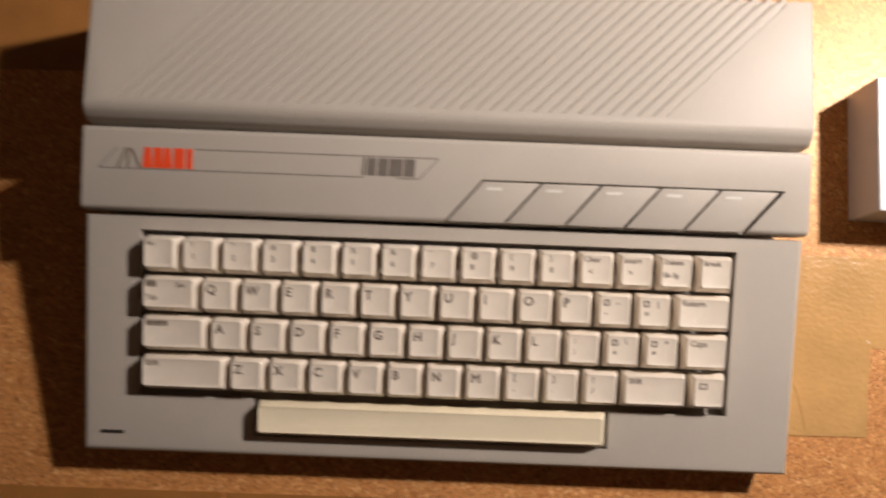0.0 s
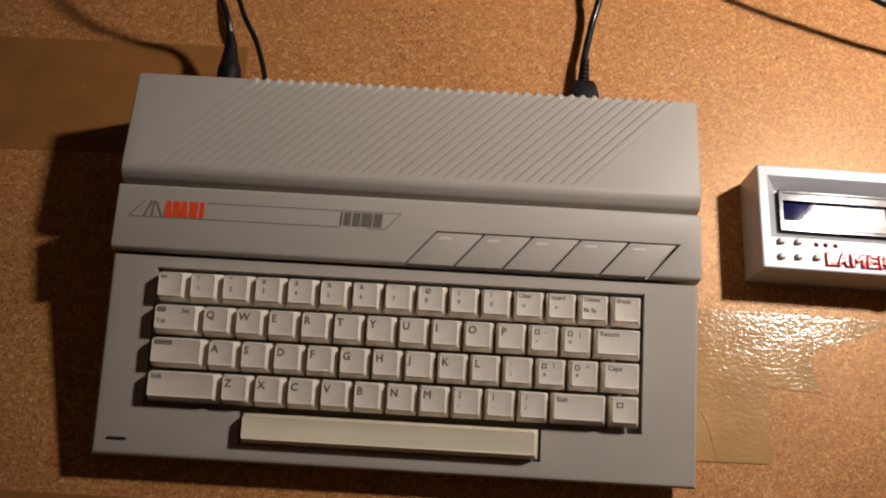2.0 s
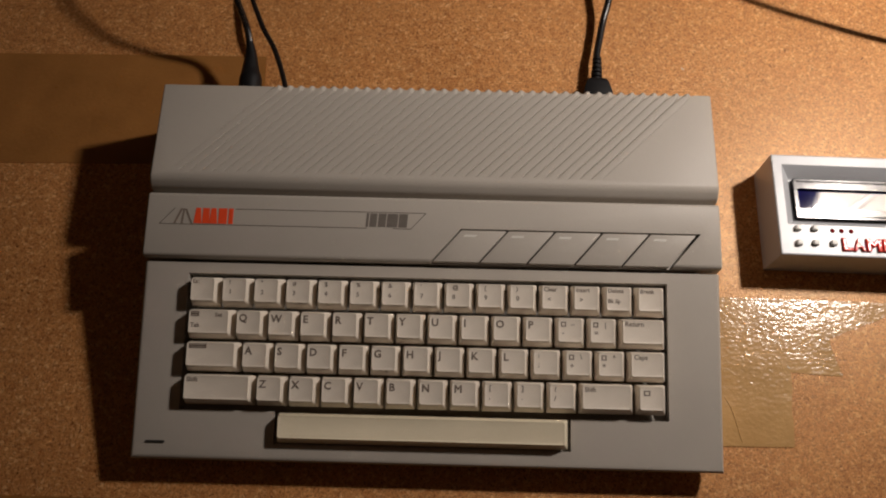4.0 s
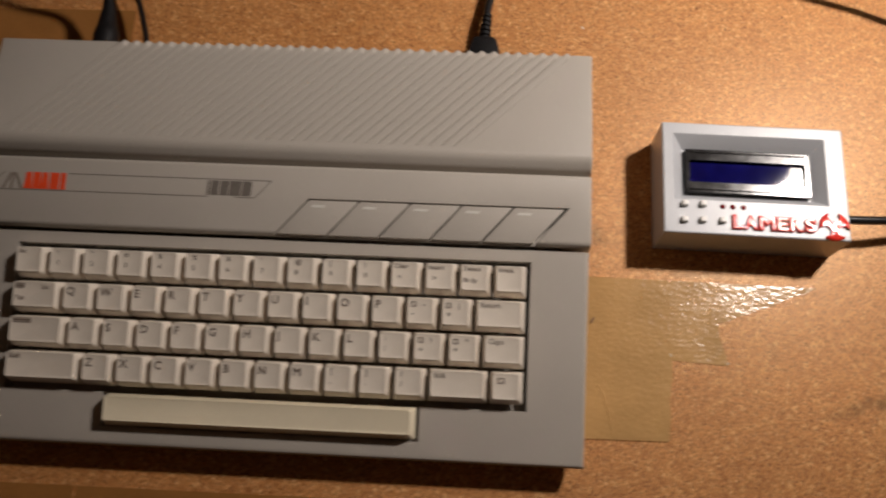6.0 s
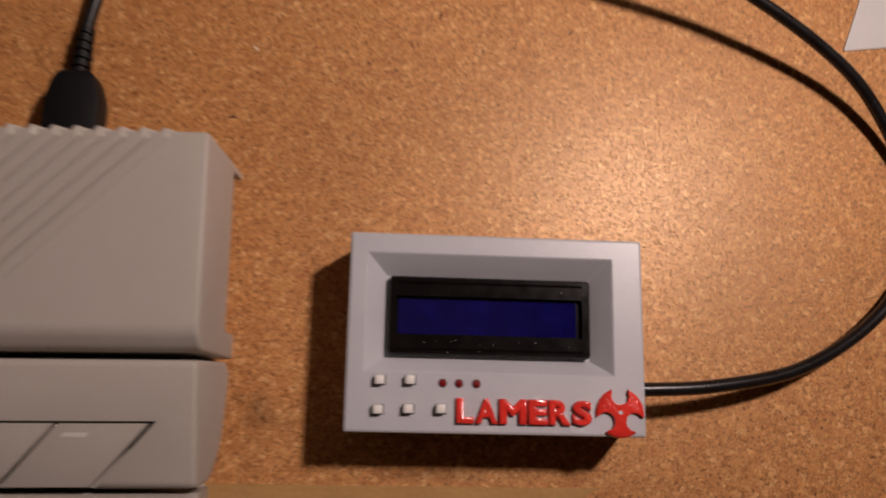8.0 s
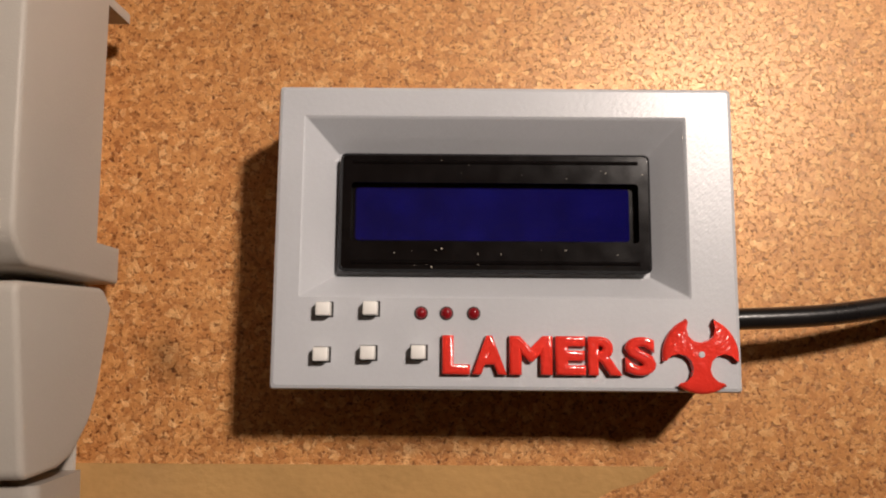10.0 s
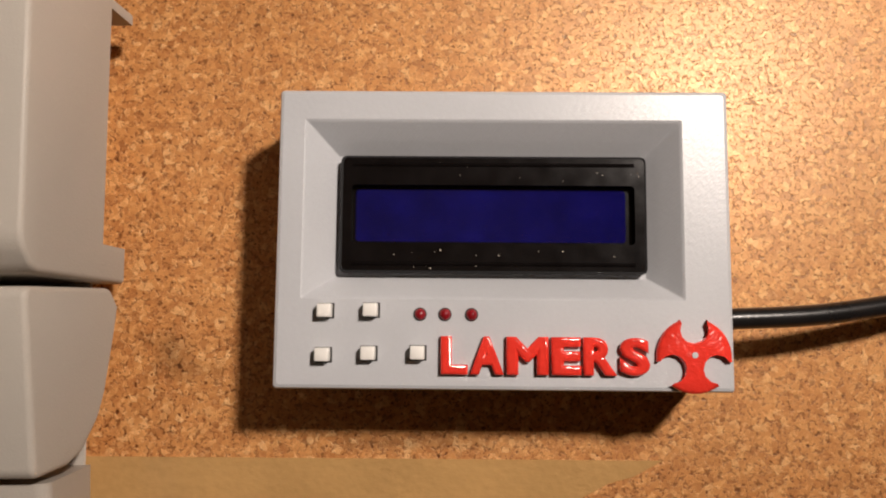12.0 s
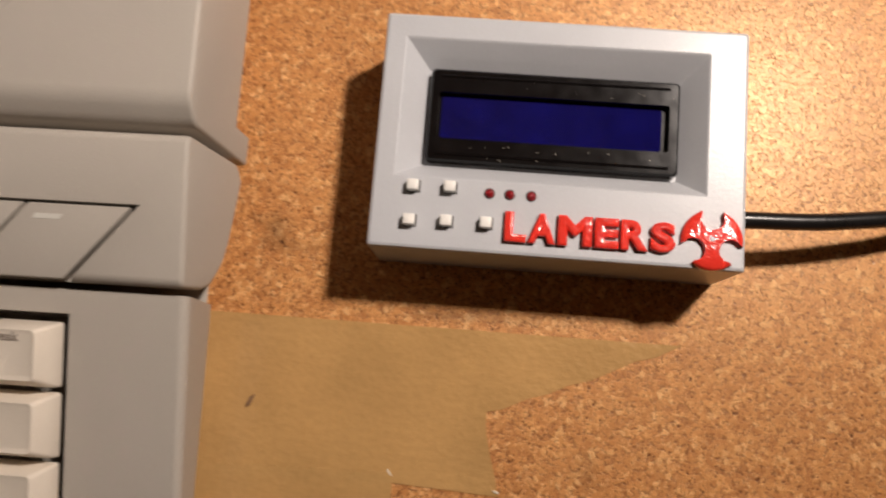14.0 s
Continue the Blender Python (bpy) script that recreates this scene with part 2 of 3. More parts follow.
def rect(x0, x1, y0, y1, z, r=0.0, n=4):
    """A rectangle's outline, its corners rounded by r."""
    if r <= 0:
        return [(x0, y0, z), (x1, y0, z), (x1, y1, z), (x0, y1, z)]
    out = []
    for cx, cy, a in ((x1 - r, y0 + r, -90), (x1 - r, y1 - r, 0), (x0 + r, y1 - r, 90), (x0 + r, y0 + r, 180)):
        for i in range(n + 1):
            t = radians(a + 90 * i / n)
            out.append((cx + r * math.cos(t), cy + r * math.sin(t), z))
    return out


def prism(outline, lo, hi, axis=2):
    """An outline of two coordinates, drawn out along one axis."""
    def at(p, h):
        return (h, p[0], p[1]) if axis == 0 else (p[0], h, p[1]) if axis == 1 else (p[0], p[1], h)
    return loft([[at(p, lo) for p in outline], [at(p, hi) for p in outline]])


def round_edges(bm, width, segments=3, pick=None):
    bmesh.ops.remove_doubles(bm, verts=bm.verts, dist=1e-6)
    es = [e for e in bm.edges if e.is_manifold and e.calc_face_angle(0) > radians(25) and (pick is None or pick(e))]
    bmesh.ops.bevel(bm, geom=es, offset=width, segments=segments, affect="EDGES", profile=0.5, clamp_overlap=True)
    return bm


def cut(bm, cutters):
    """The solid less the cutters, as a mesh."""
    base = new("solid", finish(bm, "solid"))
    extra = []
    for c in cutters:
        o = new("cutter", finish(c, "cutter"))
        extra.append(o)
        mod = base.modifiers.new("cut", "BOOLEAN")
        mod.operation, mod.object, mod.solver = "DIFFERENCE", o, "EXACT"
    dg = bpy.context.evaluated_depsgraph_get()
    me = bpy.data.meshes.new_from_object(base.evaluated_get(dg))
    for o in (base, *extra):
        bpy.data.objects.remove(o)
    me.materials.clear()
    me.polygons.foreach_set("use_smooth", [True] * len(me.polygons))
    me.set_sharp_from_angle(angle=radians(35))
    return me


def lettering(text, size, depth=0.00012, soft=0.0, res=3, rounds=2):
    """A mesh of the built-in font, its lower left corner at the origin."""
    cu = bpy.data.curves.new("lettering", "FONT")
    cu.body, cu.size, cu.extrude, cu.bevel_depth = text, size, depth, soft
    cu.resolution_u, cu.bevel_resolution = res, rounds
    ob = new("lettering", cu)
    dg = bpy.context.evaluated_depsgraph_get()
    me = bpy.data.meshes.new_from_object(ob.evaluated_get(dg))
    bpy.data.objects.remove(ob)
    me.materials.clear()
    return me


def tube(points, radius, steps=10, sides=10):
    """A round cable along a smooth line through the points."""
    P = [Vector(p) for p in points]
    line = []
    for i in range(len(P) - 1):
        a, b, c, d = P[max(i - 1, 0)], P[i], P[i + 1], P[min(i + 2, len(P) - 1)]
        for s in range(steps):
            t = s / steps
            line.append(0.5 * (2 * b + (c - a) * t + (2 * a - 5 * b + 4 * c - d) * t * t + (3 * b - a - 3 * c + d) * t ** 3))
    line.append(P[-1])
    rings, up = [], Vector((0, 0, 1))
    for i, p in enumerate(line):
        d = (line[min(i + 1, len(line) - 1)] - line[max(i - 1, 0)]).normalized()
        s = d.cross(up).normalized() if abs(d.z) < 0.95 else d.cross(Vector((0, 1, 0))).normalized()
        u = s.cross(d)
        r = radius(i / (len(line) - 1)) if callable(radius) else radius
        rings.append([p + r * (math.cos(a) * s + math.sin(a) * u) for a in [2 * math.pi * k / sides for k in range(sides)]])
    return loft(rings)


def join(*bms):
    out = bms[0]
    for b in bms[1:]:
        me = bpy.data.meshes.new("tmp")
        b.to_mesh(me)
        b.free()
        out.from_mesh(me)
        bpy.data.meshes.remove(me)
    return out


# ---- the setting: board, desk top, room ----
def box(x0, x1, y0, y1, z0, z1):
    return loft([rect(x0, x1, y0, y1, z0), rect(x0, x1, y0, y1, z1)])


def setting(name, bm, material, label):
    return tagged(part(name, bm, material), label, name.split("_")[0], kind="structure")


setting("floor", box(-2.0, 2.6, -2.0, 2.2, -0.80, -0.76), M_WOOD, "dark wooden floor of a dim room")
setting("ceiling", box(-2.0, 2.6, -2.0, 2.2, 1.70, 1.75), M_WALL, "plain painted ceiling of a dim room")
setting("wall_north", box(-2.0, 2.6, 2.2, 2.3, -0.76, 1.70), M_WALL, "plain painted wall of a dim room")
setting("wall_south", box(-2.0, 2.6, -2.1, -2.0, -0.76, 1.70), M_WALL, "plain painted wall of a dim room")
setting("wall_west", box(-2.1, -2.0, -2.1, 2.3, -0.76, 1.70), M_WALL, "plain painted wall of a dim room")
setting("wall_east", box(2.6, 2.7, -2.1, 2.3, -0.76, 1.70), M_WALL, "plain painted wall of a dim room")

desk = thing("desk", "dark wooden desk under the cork board", "desk", (0.3, 0.2, -0.76))
DESK = Matrix.Translation((-0.3, -0.2, 0.76))
part("desk_top", round_edges(box(-0.55, 1.25, -0.45, 0.85, -0.034, -0.006), 0.003), M_WOOD, desk, m=DESK)
for x in (-0.5, 1.14):
    for y in (-0.4, 0.74):
        part("leg", round_edges(box(x, x + 0.06, y, y + 0.06, -0.76, -0.034), 0.003), M_WOOD, desk, m=DESK)
tagged(part("cork_board", round_edges(box(-0.52, 1.22, -0.42, 0.82, -0.006, 0.0), 0.0008), M_CORK),
       "tan granulated cork sheet covering the desk top", "cork board", kind="structure")


def tape(outline, label, z=0.0001, material=None):
    bm = prism(outline, z, z + 0.0003)
    return tagged(part("packing_tape", bm, material or M_TAPE), label, "tape", "strips of tape on the board")


def ragged(a, b, n, amount, seed):
    """Points from a towards b, torn unevenly."""
    rnd = random.Random(seed)
    return [(a[0] + (b[0] - a[0]) * i / n + rnd.uniform(-amount, amount), a[1] + (b[1] - a[1]) * i / n + rnd.uniform(-amount, amount)) for i in range(n)]


tape([(0.30, 0.064), (0.405, 0.0660), *ragged((0.4395, 0.0637), (0.433, 0.0885), 4, 0.0005, 1), *ragged((0.4335, 0.0885), (0.492, 0.112), 9, 0.0009, 2), (0.494, 0.1135), (0.30, 0.116)],
     "shiny brown packing tape with a torn end, stuck to the cork")
beside = tape([(0.30, 0.018), *ragged((0.4035, 0.019), (0.4065, 0.0692), 7, 0.0006, 3), (0.4065, 0.0692), (0.30, 0.0675)],
     "brown packing tape stuck to the cork beside the computer", 0.0004)
part("crease", tube([(0.3625, 0.0495, 0.0006), (0.3665, 0.0415, 0.0007), (0.3690, 0.0310, 0.0007), (0.3710, 0.0215, 0.0006)], 0.00035, 6, 6), M_TAPE, beside)
tape([(-0.40, 0.198), (0.052, 0.204), (0.048, 0.293), (-0.40, 0.289)], "dull brown packing tape stretched across the cork behind the computer", material=M_OLD_TAPE)
tape([(-0.40, -0.072), (0.064, -0.071), (0.066, -0.0215), (-0.40, -0.0225)], "brown packing tape along the front of the computer", material=M_OLD_TAPE)
tape([(0.0665, -0.073), (0.36, -0.068), (0.36, -0.0205), (0.0675, -0.0215)], "brown packing tape along the front of the computer", material=M_OLD_TAPE)

# ---- the home computer ----
SLOPE = math.atan2(0.0235, 0.116)
W = 0.352


def deck_z(y):
    return 0.021 + y * 0.0235 / 0.116


computer = thing("home_computer", "grey-beige plastic home computer with cream keys on the cork board", "computer")

# lower shell, drawn in towards the board
part("base", round_edges(loft([rect(0.018, W - 0.018, 0.010, 0.226, 0.0, 0.004), rect(0.010, W - 0.010, 0.006, 0.229, 0.009, 0.004), rect(0.003, W - 0.003, 0.003, 0.2315, 0.018, 0.004)]), 0.0008, 1), M_CASE, computer, angle=20)

# keyboard deck: a wedge with rounded edges and a well for the keys
bm = bmesh.new()
vs = {}
for x, dx in ((0.0, 1), (W, -1)):
    vs[x] = [bm.verts.new(p) for p in ((x + dx * 0.003, 0.003, 0.008), (x - dx * 0.0005, 0.0, 0.0205), (x - dx * 0.0005, 0.116, 0.0440), (x + dx * 0.002, 0.116, 0.018))]
a, b = vs[0.0], vs[W]
bm.faces.new(a), bm.faces.new(b[::-1])
for i in range(4):
    bm.faces.new((a[i], b[i], b[(i + 1) % 4], a[(i + 1) % 4]))
round_edges(bm, 0.0032, 5, lambda e: min(v.co.z for v in e.verts) > 0.019 and not all(v.co.y > 0.11 for v in e.verts))
X0, U, Y0, V = 0.0301, 0.0192, 0.0320, 0.0190
wells = [prism([(X0 - 0.0025, 0.0290), (X0 + 15 * U + 0.0018, 0.0290), (X0 + 15 * U + 0.0018, 0.1095), (X0 - 0.0025, 0.1095)], 0.0165, 0.06),
         prism([(0.085, 0.0104), (0.2615, 0.0104), (0.2615, 0.0300), (0.085, 0.0300)], 0.0145, 0.06)]
deck = part("keyboard_deck", cut(bm, wells), M_CASE, computer)
# bed coloured near-black for the shade that fills the gaps between keys
part("key_bed", box(0.02, 0.33, 0.008, 0.112, 0.0125, 0.0172), M_WELL, computer, "bed under the keys, near-black with painted shade")

# middle panel with the badge and the slanted function keys
def ribbon(side, top_inset, z_low, z_top):
    """A bar across the whole width with the side outline (y, z), drawn in towards the top."""
    bm = bmesh.new()
    ends = []
    for s in (0, 1):
        row = []
        for y, z in side:
            f = (z - z_low) / (z_top - z_low)
            x = -0.0025 + (top_inset + 0.0025) * f
            row.append(bm.verts.new((x if s == 0 else W - x, y, z)))
        ends.append(row)
    a, b = ends
    bm.faces.new(a), bm.faces.new(b[::-1])
    k = len(side)
    for i in range(k):
        bm.faces.new((a[i], b[i], b[(i + 1) % k], a[(i + 1) % k]))
    bmesh.ops.recalc_face_normals(bm, faces=bm.faces)
    return bm


def strip_z(y):
    return 0.0495 + (y - 0.1175) * (0.0558 - 0.0495) / 0.040


strip = ribbon([(0.1185, 0.036), (0.1175, 0.0495), (0.1575, 0.0558), (0.1590, 0.021), (0.1545, 0.0165), (0.148, 0.0178), (0.134, 0.0215), (0.1255, 0.0255), (0.1205, 0.0305)], 0.0, 0.0165, 0.0558)
round_edges(strip, 0.0026, 4, lambda e: min(v.co.z for v in e.verts) > 0.045 and abs(e.verts[0].co.x - e.verts[1].co.x) > 0.1)
round_edges(strip, 0.0013, 3, lambda e: max(v.co.z for v in e.verts) > 0.03 and abs(e.verts[0].co.x - e.verts[1].co.x) < 0.01)
FX, FY0, FY1, FW, SL = 0.1742, 0.1160, 0.1378, 0.0289, 0.0192
slot = prism([(FX - 0.0035 - 0.0005, FY0 - 0.004), (FX + 5 * FW - 0.0035 + 0.0016, FY0 - 0.004), (FX + 5 * FW + SL + 0.0020, FY1 + 0.0007), (FX + SL + 0.0002, FY1 + 0.0007)], 0.0455, 0.07)
part("middle_panel", cut(strip, [slot]), M_CASE, computer)
# same near-black colour, painted shade at the bottom of the slot
part("slot_bed", prism([(FX + 0.001, FY0 + 0.0035), (FX + 5 * FW + 0.0005, FY0 + 0.0035), (FX + 5 * FW + SL + 0.0012, FY1), (FX + SL, FY1)], 0.044, 0.0462), M_WELL, computer)
for i in range(5):
    g = 0.0006
    q = [(FX + i * FW + g + 0.002, FY0 + 0.0022), (FX + (i + 1) * FW - g + 0.002, FY0 + 0.0022), (FX + (i + 1) * FW + SL - g, FY1), (FX + i * FW + SL + g, FY1)]
    bm = loft([[(x, y, 0.0465) for x, y in q], [(x, y, strip_z(y) - 0.0003) for x, y in q]])
    key = part("function_key", round_edges(bm, 0.0005, 2), M_CASE, computer)
    cx, cy = FX + i * FW + SL + 0.0018, FY1 - 0.0042
    bm = loft([[(x, y, strip_z(y) - 0.0005) for x, y in ((cx, cy), (cx + 0.0075, cy), (cx + 0.0085, cy + 0.0014), (cx + 0.001, cy + 0.0014))],
               [(x, y, strip_z(y) - 0.00018) for x, y in ((cx, cy), (cx + 0.0075, cy), (cx + 0.0085, cy + 0.0014), (cx + 0.001, cy + 0.0014))]])
    part("label_bar", bm, M_PALE, key, "pale printed label")

# the badge: a thin slanted frame, an orange-red block mark and a dark one
def on_strip(outline, lift=0.00035):
    return loft([[(x, y, strip_z(y) - 0.0006) for x, y in outline], [(x, y, strip_z(y) + lift) for x, y in outline]])


def stroke(a, b, w):
    d = Vector((b[0] - a[0], b[1] - a[1])).normalized() * w / 2
    n = (-d.y, d.x)
    return [(a[0] + n[0], a[1] + n[1]), (a[0] - n[0], a[1] - n[1]), (b[0] - n[0], b[1] - n[1]), (b[0] + n[0], b[1] + n[1])]


BL, BR, TR, TL = (0.0085, 0.1375), (0.163, 0.1375), (0.172, 0.1475), (0.0175, 0.1475)
frame_bars = join(*[on_strip(stroke(p, q, 0.00045), 0.00012) for p, q in ((BL, (0.136, 0.1375)), ((0.152, 0.1375), BR), (BR, TR), ((0.055, 0.1475), TR), (BL, TL))])
part("badge_frame", frame_bars, M_LINE, computer, "thin engraved line frame")
for a, b in (((0.0175, 0.1375), (0.0218, 0.1472)), ((0.0222, 0.1375), (0.0232, 0.1472)), ((0.0285, 0.1376), (0.0243, 0.1470))):
    part("badge_stroke", on_strip(stroke(a, b, 0.0012), 0.00015), M_INK, computer)
for i, (lo, hi, top) in enumerate(((0.0295, 0.0345, 0.0025), (0.0348, 0.0390, 0.0), (0.0390, 0.0440, 0.0025), (0.0446, 0.0498, 0.0), (0.0508, 0.0536, 0.0))):
    q = [(lo, 0.1381), (hi, 0.1381), (hi - (hi - lo) * 0.2 * (top > 0), 0.1477), (lo + (hi - lo) * 0.2 * (top > 0), 0.1477)]
    part("badge_mark", on_strip(q, 0.0002), M_ORANGE, computer, "orange-red printed block mark")
for lo, hi in ((0.1352, 0.1366), (0.1374, 0.1417), (0.1426, 0.1473), (0.1480, 0.1545), (0.1552, 0.1605)):
    q = [(lo, 0.1384), (hi, 0.1384), (hi + 0.0006, 0.1467), (lo + 0.0006, 0.1467)]
    part("badge_figure", on_strip(q, 0.00015), M_LINE, computer, "dark printed block mark")

# rear housing, its side cut away above the ports
hump = ribbon([(0.1605, 0.013), (0.1605, 0.0528), (0.1662, 0.0582), (0.2320, 0.0595), (0.2325, 0.013)], 0.0, 0.013, 0.0595)
round_edges(hump, 0.0026, 4, lambda e: min(v.co.z for v in e.verts) > 0.045 and abs(e.verts[0].co.x - e.verts[1].co.x) > 0.1 and e.verts[0].co.y < 0.2)
round_edges(hump, 0.0012, 3, lambda e: max(v.co.z for v in e.verts) > 0.03 and (abs(e.verts[0].co.x - e.verts[1].co.x) < 0.01 or e.verts[0].co.y > 0.2))
ports = box(W - 0.006, W + 0.02, 0.1695, 0.2292, 0.0, 0.0245)
PITCH = 0.00712
R0, R1 = 0.1712, 0.2320
RX, RIBS = 0.0100, 38


def hump_z(y):
    return 0.0583 + (y - 0.169) * 0.0012 / 0.063


pocket = [[(RX + (y - R0) + dx, y, hump_z(y) + dz) for y, dx in ((R0, 0.12 * PITCH), (R0, RIBS * PITCH), (0.24, RIBS * PITCH), (0.24, 0.12 * PITCH))] for dz in (-0.0018, 0.004)]
part("rear_housing", cut(hump, [ports, loft(pocket)]), M_CASE, computer)

# slanted ribs over the rear housing, turned down over its back edge
def rib():
    """A flat bar between two narrow grooves, pointed at the back edge."""
    bm = bmesh.new()
    rings = []
    for y, crest, valley, lo, hi in ((R0, -0.0001, -0.0002, 0.12, 0.92), (R0 + 0.0020, 0.0, -0.0009, 0.13, 0.92), (R1 - 0.0060, 0.0, -0.0009, 0.13, 0.92), (R1 - 0.0022, 0.0, -0.0016, 0.24, 0.74),
                                      (R1 - 0.0008, 0.0, -0.0030, 0.36, 0.56), (R1 + 0.0010, -0.0004, -0.0045, 0.38, 0.54), (R1 + 0.0014, -0.008, -0.0085, 0.38, 0.54)):
        dx, z = min(y, R1) - R0, hump_z(min(y, R1))
        rings.append([(dx + 0.0001, y, z - 0.0095), (dx + 0.0001, y, z + valley), (dx + PITCH * lo, y, z + crest - 0.00016), (dx + PITCH * (0.45 * lo + 0.55 * hi), y, z + crest), (dx + PITCH * hi, y, z + crest - 0.00018), (dx + PITCH - 0.0001, y, z + valley), (dx + PITCH - 0.0001, y, z - 0.0095)])
    vs = [[bm.verts.new(p) for p in r] for r in rings]
    for a, b in zip(vs, vs[1:]):
        for i in range(6):
            bm.faces.new((a[i], a[i + 1], b[i + 1], b[i]))
    bm.faces.new(vs[0])
    bm.faces.new(vs[-1][::-1])
    return finish(bm, "rib", 20)


rib_mesh = rib()
for i in range(RIBS):
    part("rib", rib_mesh, M_CASE, computer, m=Matrix.Translation((RX + i * PITCH, 0, 0)))

part("power_light", prism([(0.0093, 0.0096), (0.0203, 0.0096), (0.0203, 0.0109), (0.0093, 0.0109)], 0.0220, 0.02325), M_WELL, computer, "narrow dark indicator slit")


# keys
def keycap(units, material_name="key", length=None, depth=None, height=0.0095):
    w = length or units * U - 0.0010
    d = depth or V - 0.0010
    tx0, tx1, ty0, ty1 = 0.0016, w - 0.0030, 0.0034, d - 0.0012
    rings = [rect(0, w, 0, d, 0, 0.0009), rect(0.0003, w - 0.0003, 0.0004, d - 0.0001, height * 0.25, 0.0010),
             rect(tx0 - 0.0004, tx1 + 0.0005, ty0 - 0.0005, ty1 + 0.0003, height - 0.0008, 0.0013),
             rect(tx0, tx1, ty0, ty1, height, 0.0012)]
    dish = rect(tx0 + 0.0010, tx1 - 0.0010, ty0 + 0.0010, ty1 - 0.0010, height - 0.00035, 0.0010)
    rings.append(dish)
    return finish(loft(rings), material_name, 38), (tx0, ty1, height)


# a key's legend: (words, across, down, size) from the cap's upper left corner
def letter(c):
    return [(c, 0.0016, 0.0060, 0.0062)]


BAR = None
ROWS_OF_KEYS = [
    [(1, [("Esc", 0.0012, 0.0030, 0.0026)])]
    + [(1, [(a, 0.0040, 0.0032, 0.0030), (b, 0.0040, 0.0090, 0.0032)]) for a, b in zip("!\"#$%&'@()", "1234567890")]
    + [(1, [("Clear", 0.0012, 0.0030, 0.0030), ("<", 0.0035, 0.0090, 0.0032)]), (1, [("Insert", 0.0012, 0.0030, 0.0030), (">", 0.0035, 0.0090, 0.0032)]),
       (1, [("Delete", 0.0012, 0.0030, 0.0029), ("Bk Sp", 0.0012, 0.0092, 0.0028)]), (1, [("Break", 0.0012, 0.0030, 0.0030)])],
    [(1.5, [("Tab", 0.0014, 0.0100, 0.0030), ("Set", 0.0160, 0.0036, 0.0028), (BAR, 0.0014, 0.0036, 0.0050)])] + [(1, letter(c)) for c in "QWERTYUIOP"]
    + [(1, [(BAR, 0.0020, 0.0046, 0.0030), ("_", 0.0080, 0.0030, 0.0035), ("-", 0.0026, 0.0094, 0.0036)]), (1, [(BAR, 0.0020, 0.0046, 0.0030), ("|", 0.0088, 0.0044, 0.0032), ("=", 0.0026, 0.0094, 0.0036)]),
       (1.5, [("Return", 0.0016, 0.0034, 0.0034)])],
    [(1.75, [(BAR, 0.0016, 0.0032, 0.0105)])] + [(1, letter(c)) for c in "ASDFGHJKL"]
    + [(1, [(":", 0.0030, 0.0040, 0.0034), (";", 0.0030, 0.0092, 0.0034)]), (1, [(BAR, 0.0020, 0.0046, 0.0030), ("\\", 0.0086, 0.0040, 0.0032), ("+", 0.0026, 0.0096, 0.0036)]),
       (1, [(BAR, 0.0020, 0.0046, 0.0030), ("^", 0.0086, 0.0040, 0.0032), ("*", 0.0026, 0.0098, 0.0038)]), (1.25, [("Caps", 0.0020, 0.0036, 0.0034)])],
    [(2.25, [("Shift", 0.0014, 0.0034, 0.0032)])] + [(1, letter(c)) for c in "ZXCVBNM"]
    + [(1, [(a, 0.0030, 0.0040, 0.0034), (b, 0.0030, 0.0092, 0.0034)]) for a, b in (("[", ","), ("]", "."), ("?", "/"))]
    + [(1.75, [("Shift", 0.0016, 0.0036, 0.0034)]), (1, [(BAR, 0.0028, 0.0052, 0.0038)])],
]
TILT = Matrix.Rotation(SLOPE, 4, "X")
caps = {}
words = {}
for r, row in enumerate(ROWS_OF_KEYS):
    x = X0
    y = Y0 + (3 - r) * V
    for units, legend in row:
        if units not in caps:
            caps[units] = keycap(units)
        mesh, (lx, ly, lz) = caps[units]
        key = part("key", mesh, M_KEY, computer, m=Matrix.Translation((x + 0.0005, y + 0.0005, deck_z(y) - 0.0022)) @ TILT)
        for text, across, down, size in legend:
            if text not in words or text is BAR:
                if text is BAR:
                    bm = join(*[prism(q, -0.00004, 0.00012) for q in ([(0, 0), (size, 0), (size, 0.0006), (0, 0.0006)], [(0, 0.0024), (size, 0.0024), (size, 0.0030), (0, 0.0030)],
                                                                     [(0, 0.0006), (0.0007, 0.0006), (0.0007, 0.0024), (0, 0.0024)], [(size - 0.0007, 0.0006), (size, 0.0006), (size, 0.0024), (size - 0.0007, 0.0024)])])
                    if size > 0.0045:
                        bm = join(bm, prism([(0.0007, 0.0009), (size - 0.0007, 0.0009), (size - 0.0007, 0.0021), (0.0007, 0.0021)], -0.00004, 0.0001))
                    words[text] = finish(bm, "legend")
                else:
                    words[text] = lettering(text, size * (1.0 if size > 0.004 else 1.2), 0.00003, 0.00019 if size > 0.004 else 0.00008, 2, 0)
            part("legend", words[text], M_INK, key, m=Matrix.Translation((lx + across - 0.0006, ly - down, lz - 0.00030)))
        x += units * U
bar_mesh, _ = keycap(9, "space_bar", 0.1727, 0.0175, 0.0085)
part("space_bar", bar_mesh, M_SPACE, computer, "yellowed cream space bar", m=Matrix.Translation((0.0870, 0.0115, deck_z(0.0115) - 0.0020)) @ TILT)

